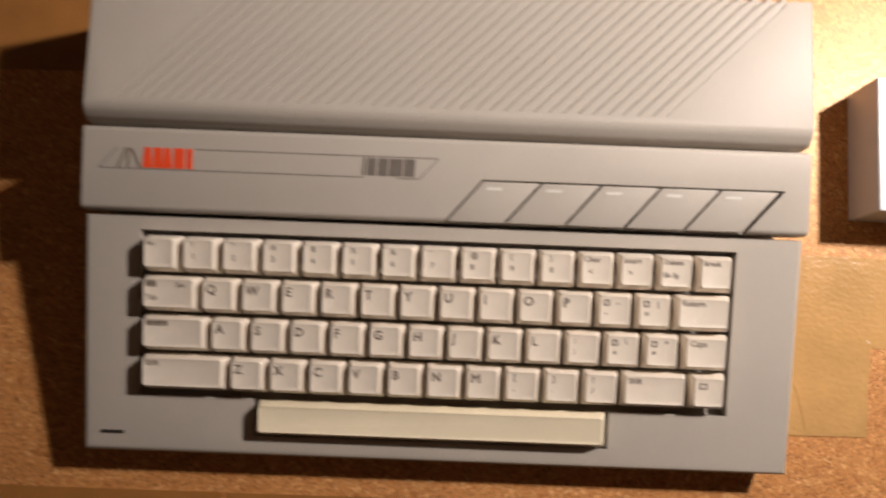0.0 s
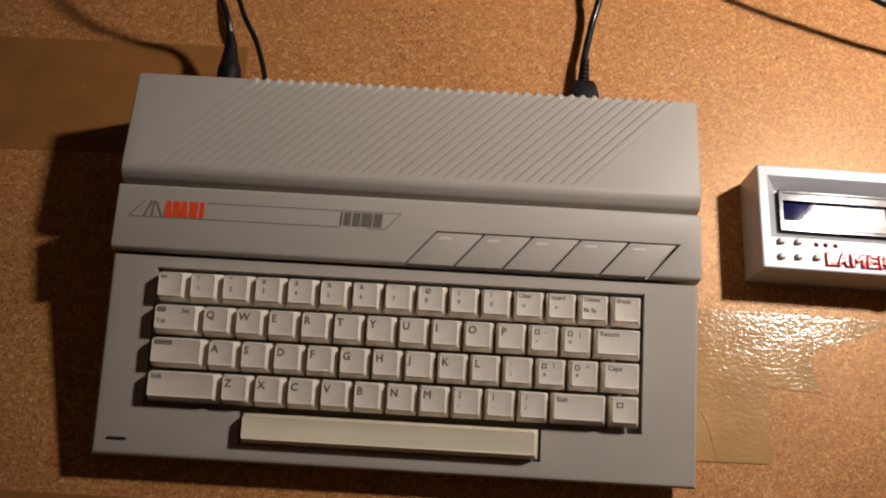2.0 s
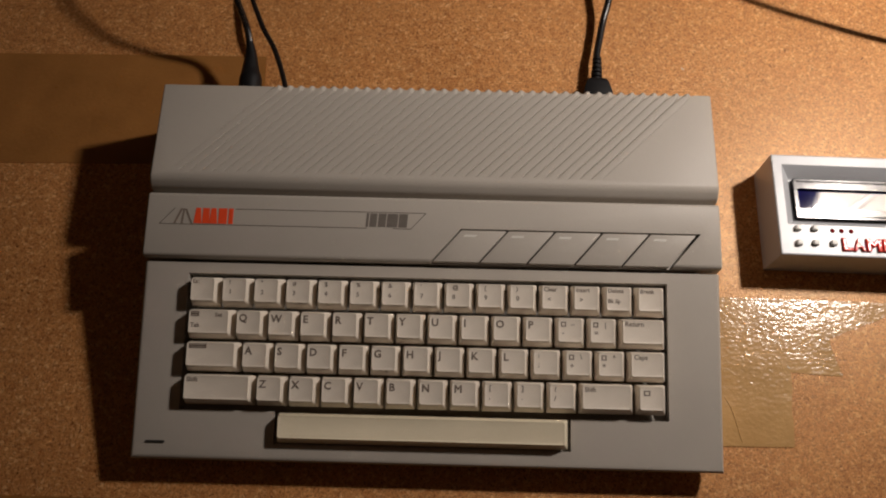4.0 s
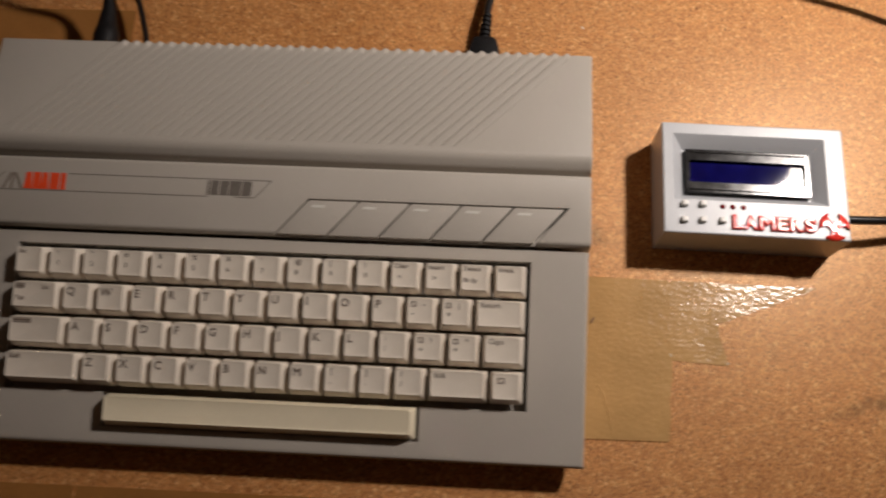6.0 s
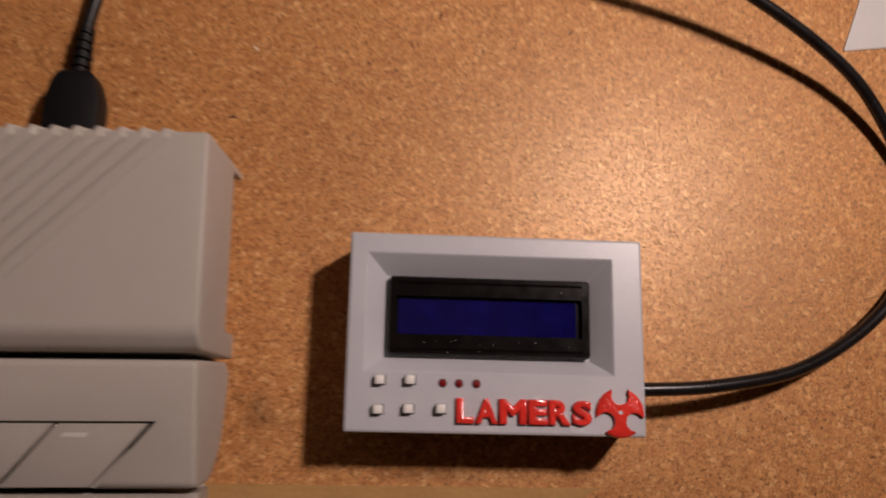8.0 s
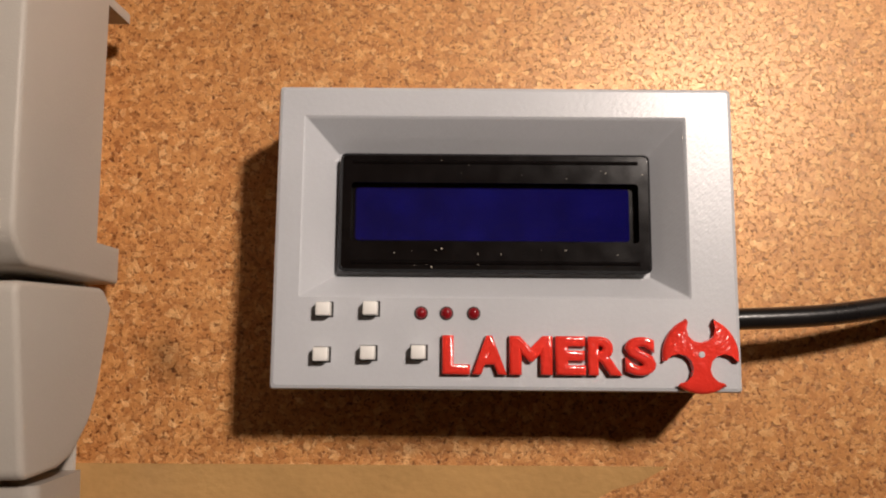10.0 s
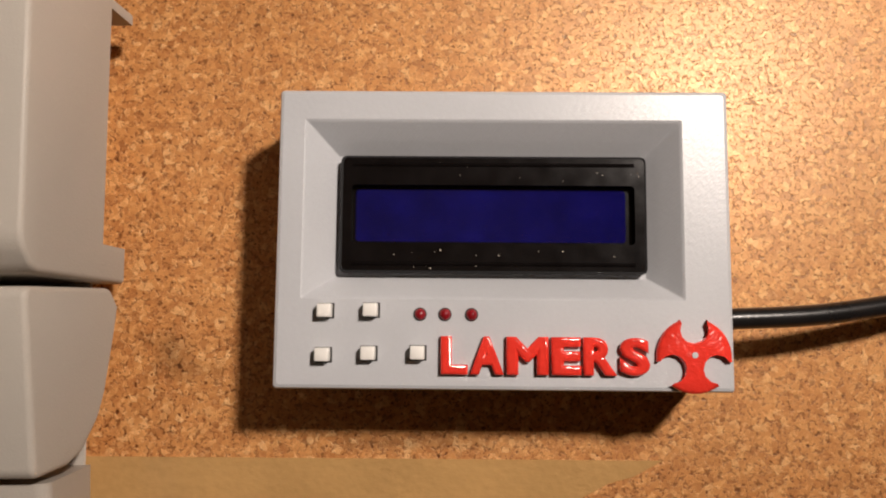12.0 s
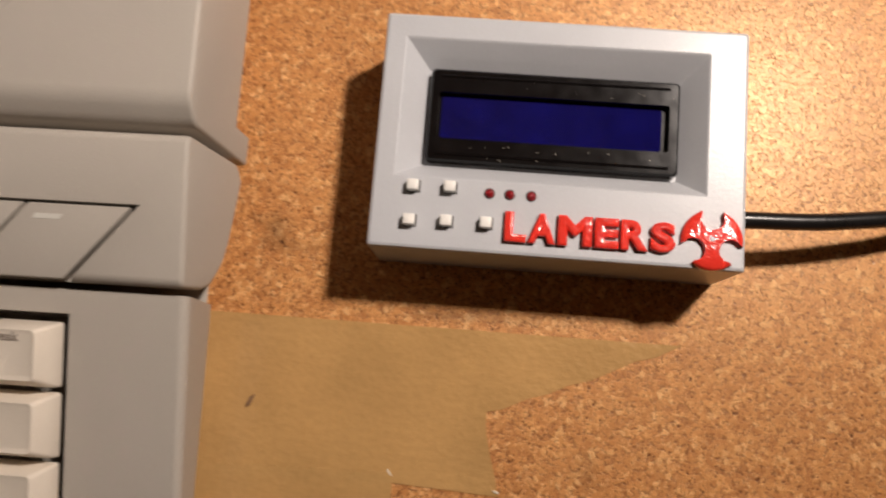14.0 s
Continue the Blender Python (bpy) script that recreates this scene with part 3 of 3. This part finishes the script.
# ---- plugs and cables behind the computer ----
serial = thing("serial_plug", "black moulded plug in the back of the computer", "plug", (0.289, 0.256, 0.011), "cables behind the computer")
body = loft([[(x * s, y, z * s2) for x, z in ((-0.013, -0.006), (0.013, -0.006), (0.013, 0.006), (-0.013, 0.006))] for y, s, s2 in ((-0.024, 0.80, 1), (0.004, 0.78, 1), (0.0115, 0.62, 1), (0.0145, 0.50, 0.9), (0.0155, 0.34, 0.7))])
part("plug_body", round_edges(body, 0.001, 2), M_PLUG, serial)
for i in range(6):
    part("strain_ring", tube([(0.0002 * i, 0.0145 + 0.0036 * i, 0), (0.0003 * i, 0.0167 + 0.0036 * i, 0)], 0.0042 - 0.0002 * i, 2, 12), M_PLUG, serial)
tagged(part("serial_cable", tube([(0.2892, 0.266, 0.011), (0.2896, 0.288, 0.0105), (0.2930, 0.308, 0.010), (0.2985, 0.332, 0.013), (0.312, 0.372, 0.030), (0.355, 0.398, 0.045), (0.42, 0.362, 0.047),
                                  (0.492, 0.332, 0.038), (0.551, 0.311, 0.027), (0.600, 0.283, 0.015), (0.624, 0.253, 0.006), (0.631, 0.225, 0.0035), (0.624, 0.199, 0.0040), (0.603, 0.1765, 0.0075),
                                  (0.570, 0.1588, 0.0140), (0.535, 0.1519, 0.0190), (0.506, 0.1503, 0.0210), (0.494, 0.1500, 0.0210)], 0.0026, 9, 12), M_CABLE),
       "thick black cable looping from the plug to the display box", "cable", "cables behind the computer")

monitor = thing("round_plug", "black round plug in the back of the computer", "plug", (0.047, 0.25, 0.030), "cables behind the computer")
part("plug_body", tube([(0.0, -0.020, 0), (0, 0.002, 0), (-0.001, 0.012, 0), (-0.002, 0.026, 0.001), (-0.0045, 0.038, 0.004)], lambda t: 0.0078 if t < 0.3 else 0.0078 - 0.0054 * min(1, (t - 0.3) / 0.6), 6, 16), M_PLUG, monitor)
tagged(part("video_cable", tube([(0.0445, 0.280, 0.0315), (0.0415, 0.293, 0.039), (0.0365, 0.305, 0.061), (0.0280, 0.325, 0.084), (0.014, 0.365, 0.094), (0.002, 0.45, 0.068), (0.0, 0.56, 0.004), (0.0, 0.70, 0.003)], 0.0024, 8, 10), M_CABLE),
       "black cable rising from the round plug", "cable", "cables behind the computer")
tagged(part("power_cable", tube([(0.073, 0.226, 0.022), (0.0715, 0.242, 0.020), (0.067, 0.262, 0.019), (0.058, 0.287, 0.018), (0.044, 0.314, 0.016), (0.03, 0.36, 0.009), (0.03, 0.45, 0.003), (0.05, 0.6, 0.003)], 0.0019, 8, 10), M_CABLE),
       "thin black cable from the back of the computer", "cable", "cables behind the computer")

# ---- the display box ----
TOPZ = 0.030
display = thing("display_box", "small grey printed box with a blue display and red lettering", "display box", (0.4508, 0.1695, 0.0))
display.rotation_euler = (0, 0, radians(-0.9))
display.scale = (1.011, 1.014, 1.03)
bw, bd = 0.0527, 0.0349
rx0, rx1, ry0, ry1 = -0.0463, 0.0415, -0.0140, 0.0275
ix0, ix1, iy0, iy1 = -0.0395, 0.0347, -0.0087, 0.0206
FLOOR = 0.0222
case = loft([rect(-bw, bw, -bd, bd, 0.0, 0.0008), rect(-bw, bw, -bd, bd, TOPZ - 0.0010, 0.0008), rect(-bw + 0.0003, bw - 0.0003, -bd + 0.0003, bd - 0.0003, TOPZ - 0.0003, 0.0008),
             rect(-bw + 0.0010, bw - 0.0010, -bd + 0.0010, bd - 0.0010, TOPZ, 0.0008), rect(rx0 - 0.0004, rx1 + 0.0004, ry0 - 0.0004, ry1 + 0.0004, TOPZ, 0.0004),
             rect(rx0, rx1, ry0, ry1, TOPZ - 0.0002, 0.0004), rect(rx0 + 0.0004, rx1 - 0.0004, ry0 + 0.0004, ry1 - 0.0004, TOPZ - 0.0006, 0.0004), rect(ix0, ix1, iy0, iy1, FLOOR, 0.0004)])
case = part("case", case, M_BOX, display, angle=20)
for face in case.data.polygons:
    face.use_smooth = abs(face.normal.z) < 0.999
bx0, bx1, by0, by1, BZ = -0.0386, 0.0345, -0.0080, 0.0202, 0.0256
wx0, wx1, wy0, wy1 = -0.0359, 0.0316, -0.0010, 0.0131
bez = loft([rect(bx0, bx1, by0, by1, FLOOR - 0.002, 0.0014), rect(bx0, bx1, by0, by1, BZ - 0.0006, 0.0014), rect(bx0 + 0.0006, bx1 - 0.0006, by0 + 0.0006, by1 - 0.0006, BZ, 0.0012),
            rect(wx0, wx1, wy0, wy1, BZ, 0.0010), rect(wx0 + 0.0002, wx1 - 0.0002, wy0 + 0.0002, wy1 - 0.0002, BZ - 0.0030, 0.0009)])
bezel = part("bezel", bez, M_BEZEL, display, "glossy black metal display frame")
for y in (by0 + 0.0022, by1 - 0.0022):
    part("bead", tube([(bx0 + 0.0030, y, BZ - 0.0001), (bx1 - 0.0030, y, BZ - 0.0001)], 0.0005, 2, 8), M_BEZEL, bezel)
# border left wider on the right, black in place of the frame's shade
part("screen_edge", box(wx0 + 0.0001, wx1 - 0.0001, wy0 + 0.0001, wy1 - 0.0001, FLOOR, BZ - 0.00236), M_BEZEL, display, "black border of the display, with painted shade on the right")
part("screen", round_edges(box(wx0 + 0.0009, wx1 - 0.0018, wy0 + 0.0007, wy1 - 0.0008, FLOOR, BZ - 0.0023), 0.0008, 3, lambda e: abs(e.verts[0].co.z - e.verts[1].co.z) > 0.0005), M_GLASS, display, "dark blue glossy display, switched off")
for x, y in ((-0.0408, -0.0172), (-0.0303, -0.0170), (-0.0411, -0.0272), (-0.0307, -0.0268), (-0.0195, -0.0266)):
    part("button_hole", prism([(x - 0.0018, y - 0.0017), (x + 0.0021, y - 0.0017), (x + 0.0021, y + 0.0018), (x - 0.0018, y + 0.0018)], TOPZ - 0.002, TOPZ + 0.00012), M_WELL, display)
    part("button", round_edges(loft([rect(x - 0.0017, x + 0.0017, y - 0.0015, y + 0.0017, TOPZ - 0.001), rect(x - 0.0016, x + 0.0016, y - 0.0014, y + 0.0016, TOPZ + 0.0028)]), 0.0003, 2), M_BUTTON, display, "small square white push button")
for x in (-0.0190, -0.0133, -0.0072):
    y = -0.0178
    part("light_rim", tube([(x, y, TOPZ - 0.002), (x, y, TOPZ + 0.00012)], 0.00158, 2, 16), M_WELL, display)
    part("light", loft([[(x + r * math.cos(a), y + r * math.sin(a), TOPZ + h) for a in [2 * math.pi * k / 16 for k in range(16)]] for r, h in ((0.0014, -0.001), (0.0014, 0.0001), (0.0011, 0.0007), (0.0006, 0.0010), (0.0001, 0.0011))]), M_LED, display, "round red indicator lens")
# raised letters in glossy red
x = -0.0142
for c, wide in zip("LAMERS", (0.0066, 0.0083, 0.0102, 0.0072, 0.0082, 0.0074)):
    me = lettering(c, 0.0100, 0.0004, 0.0006, 4)
    co = np.empty(len(me.vertices) * 3)
    me.vertices.foreach_get("co", co)
    co = co.reshape(-1, 3)
    lo, hi = co.min(0), co.max(0)
    s = Matrix.Diagonal((wide * 0.94 / (hi[0] - lo[0]), 0.0086 / (hi[1] - lo[1]), 1, 1))
    me.transform(Matrix.Translation((x, -0.0313, TOPZ + 0.0008)) @ s @ Matrix.Translation((-lo[0], -lo[1], 0)))
    part("letter", me, M_RED, display, "raised glossy red letter")
    x += wide
# three-bladed emblem
EX, EY, ER = 0.0432, -0.0267, 0.0085
outline = []
BITE, BITE_R = 0.76, 0.42
for k in range(3):
    a0 = 30 + 120 * k
    for da in (-36, -27, -18, -9, 0, 9, 18, 27, 36):
        outline.append((ER * math.cos(radians(a0 + da)), ER * math.sin(radians(a0 + da))))
    mid = radians(a0 + 60)
    for turn in (118, 90, 60, 30, 0, -30, -60, -90, -118):
        back = mid + math.pi + radians(turn)
        outline.append((ER * (BITE * math.cos(mid) + BITE_R * math.cos(back)), ER * (BITE * math.sin(mid) + BITE_R * math.sin(back))))
emb = loft([[(EX + px * s, EY + py * s, TOPZ + h) for px, py in outline] for s, h in ((1, -0.0005), (1, 0.0009), (0.97, 0.0013), (0.90, 0.0016))])
part("emblem", emb, M_RED, display, "raised glossy red three-bladed emblem")
part("emblem_hole", tube([(EX, EY + 0.0002, TOPZ), (EX, EY + 0.0002, TOPZ + 0.00175)], 0.0007, 2, 10), M_BOX, display)

# dust on the display frame
rnd = random.Random(4)
dust = bmesh.new()
for _ in range(26):
    x, y = rnd.uniform(bx0 + 0.001, bx1 - 0.001), rnd.choice((rnd.uniform(by0 + 0.001, wy0 - 0.001), rnd.uniform(wy1 + 0.001, by1 - 0.001)))
    r, a = rnd.uniform(0.00006, 0.00016), rnd.uniform(0, 6.28)
    co = [(x + r * k * math.cos(a + t), y + r * math.sin(a + t)) for t, k in ((0, 2.0), (1.6, 1), (3.1, 1.4), (4.7, 1))]
    dust = join(dust, prism(co, BZ - 0.0002, BZ + 0.00008))
part("dust", dust, M_FLAKE, bezel, "pale specks of dust")

# ---- loose things on the board ----
tagged(part("paper_sheet", prism([(0.609, 0.298), (0.73, 0.312), (0.76, 0.44), (0.658, 0.42)], 0.0001, 0.0008), M_PAPER), "corner of a white sheet of paper on the cork", "paper")


def crumb(x, y, length, turn, material, label, category):
    rnd = random.Random(int(x * 1e5))
    bm = loft([[(length * (a + rnd.uniform(-.15, .15)), length * 0.35 * (b + rnd.uniform(-.2, .2)), h) for a, b in ((-1, 0), (-0.4, -0.8), (0.5, -0.7), (1, 0), (0.4, 0.8), (-0.6, 0.6))] for h in (0, length * 0.3)])
    ob = part("crumb", bm, material, m=Matrix.Translation((x, y, 0.0004 if y < 0.12 else 0.0)) @ Matrix.Rotation(radians(turn), 4, "Z"))
    return tagged(ob, label, category, "crumbs on the board")


for x, y, s, a in ((0.450, 0.292, 0.0012, 60), (0.488, 0.302, 0.0013, 50), (0.347, 0.2595, 0.0016, 10), (0.402, 0.285, 0.0010, 120)):
    crumb(x, y, s, a, M_CHIP, "tiny dark crumb lying on the cork", "crumb")
crumb(0.3600, 0.0880, 0.0026, 60, M_STAIN, "small brown crumb stuck to the packing tape", "crumb")
for x, y, s, a in ((0.355, 0.290, 0.0016, -40), (0.590, 0.196, 0.0011, 10), (0.4385, 0.0655, 0.0012, -20), (0.4055, 0.0690, 0.0014, -50)):
    crumb(x, y, s, a, M_FLAKE, "tiny pale flake lying on the cork", "flake")

# ---- the desk lamp that lights the board ----
lamp = thing("desk_lamp", "white desk lamp with a milky shade shining on the board", "lamp", (1.0, 0.62, 0.0))
LM = Matrix.Translation((-1.0, -0.62, 0))
rings = []
for r, z in ((0.062, -0.004), (0.060, 0.012), (0.050, 0.040), (0.034, 0.062), (0.020, 0.072), (0.001, 0.074)):
    rings.append([(LAMP[0] + 0.056 + r * math.cos(a), LAMP[1] + 0.034 + r * math.sin(a), LAMP[2] + z) for a in [2 * math.pi * k / 32 for k in range(32)]])
for r, z in ((0.001, 0.078), (0.023, 0.075), (0.037, 0.065), (0.053, 0.042), (0.063, 0.012), (0.0645, -0.004)):
    rings.append([(LAMP[0] + 0.056 + r * math.cos(a), LAMP[1] + 0.034 + r * math.sin(a), LAMP[2] + z) for a in [2 * math.pi * k / 32 for k in range(32)]])
part("shade", loft(rings + rings[:1], False, False), M_MILK, lamp, m=LM)
part("socket", tube([(LAMP[0], LAMP[1], LAMP[2] + 0.030), (LAMP[0], LAMP[1], LAMP[2] + 0.085)], 0.019, 2, 16), M_SHADE, lamp, m=LM)
part("arm", tube([(LAMP[0], LAMP[1], LAMP[2] + 0.080), (LAMP[0] + 0.03, LAMP[1] + 0.02, LAMP[2] + 0.12), (0.90, 0.53, 0.50), (1.0, 0.62, 0.40), (1.0, 0.62, 0.012)], 0.006, 8, 10), M_SHADE, lamp, m=LM)
part("foot", loft([[(1.0 + r * math.cos(a), 0.62 + r * math.sin(a), z) for a in [2 * math.pi * k / 32 for k in range(32)]] for r, z in ((0.07, 0), (0.07, 0.012), (0.064, 0.017), (0.01, 0.02))]), M_SHADE, lamp, m=LM)
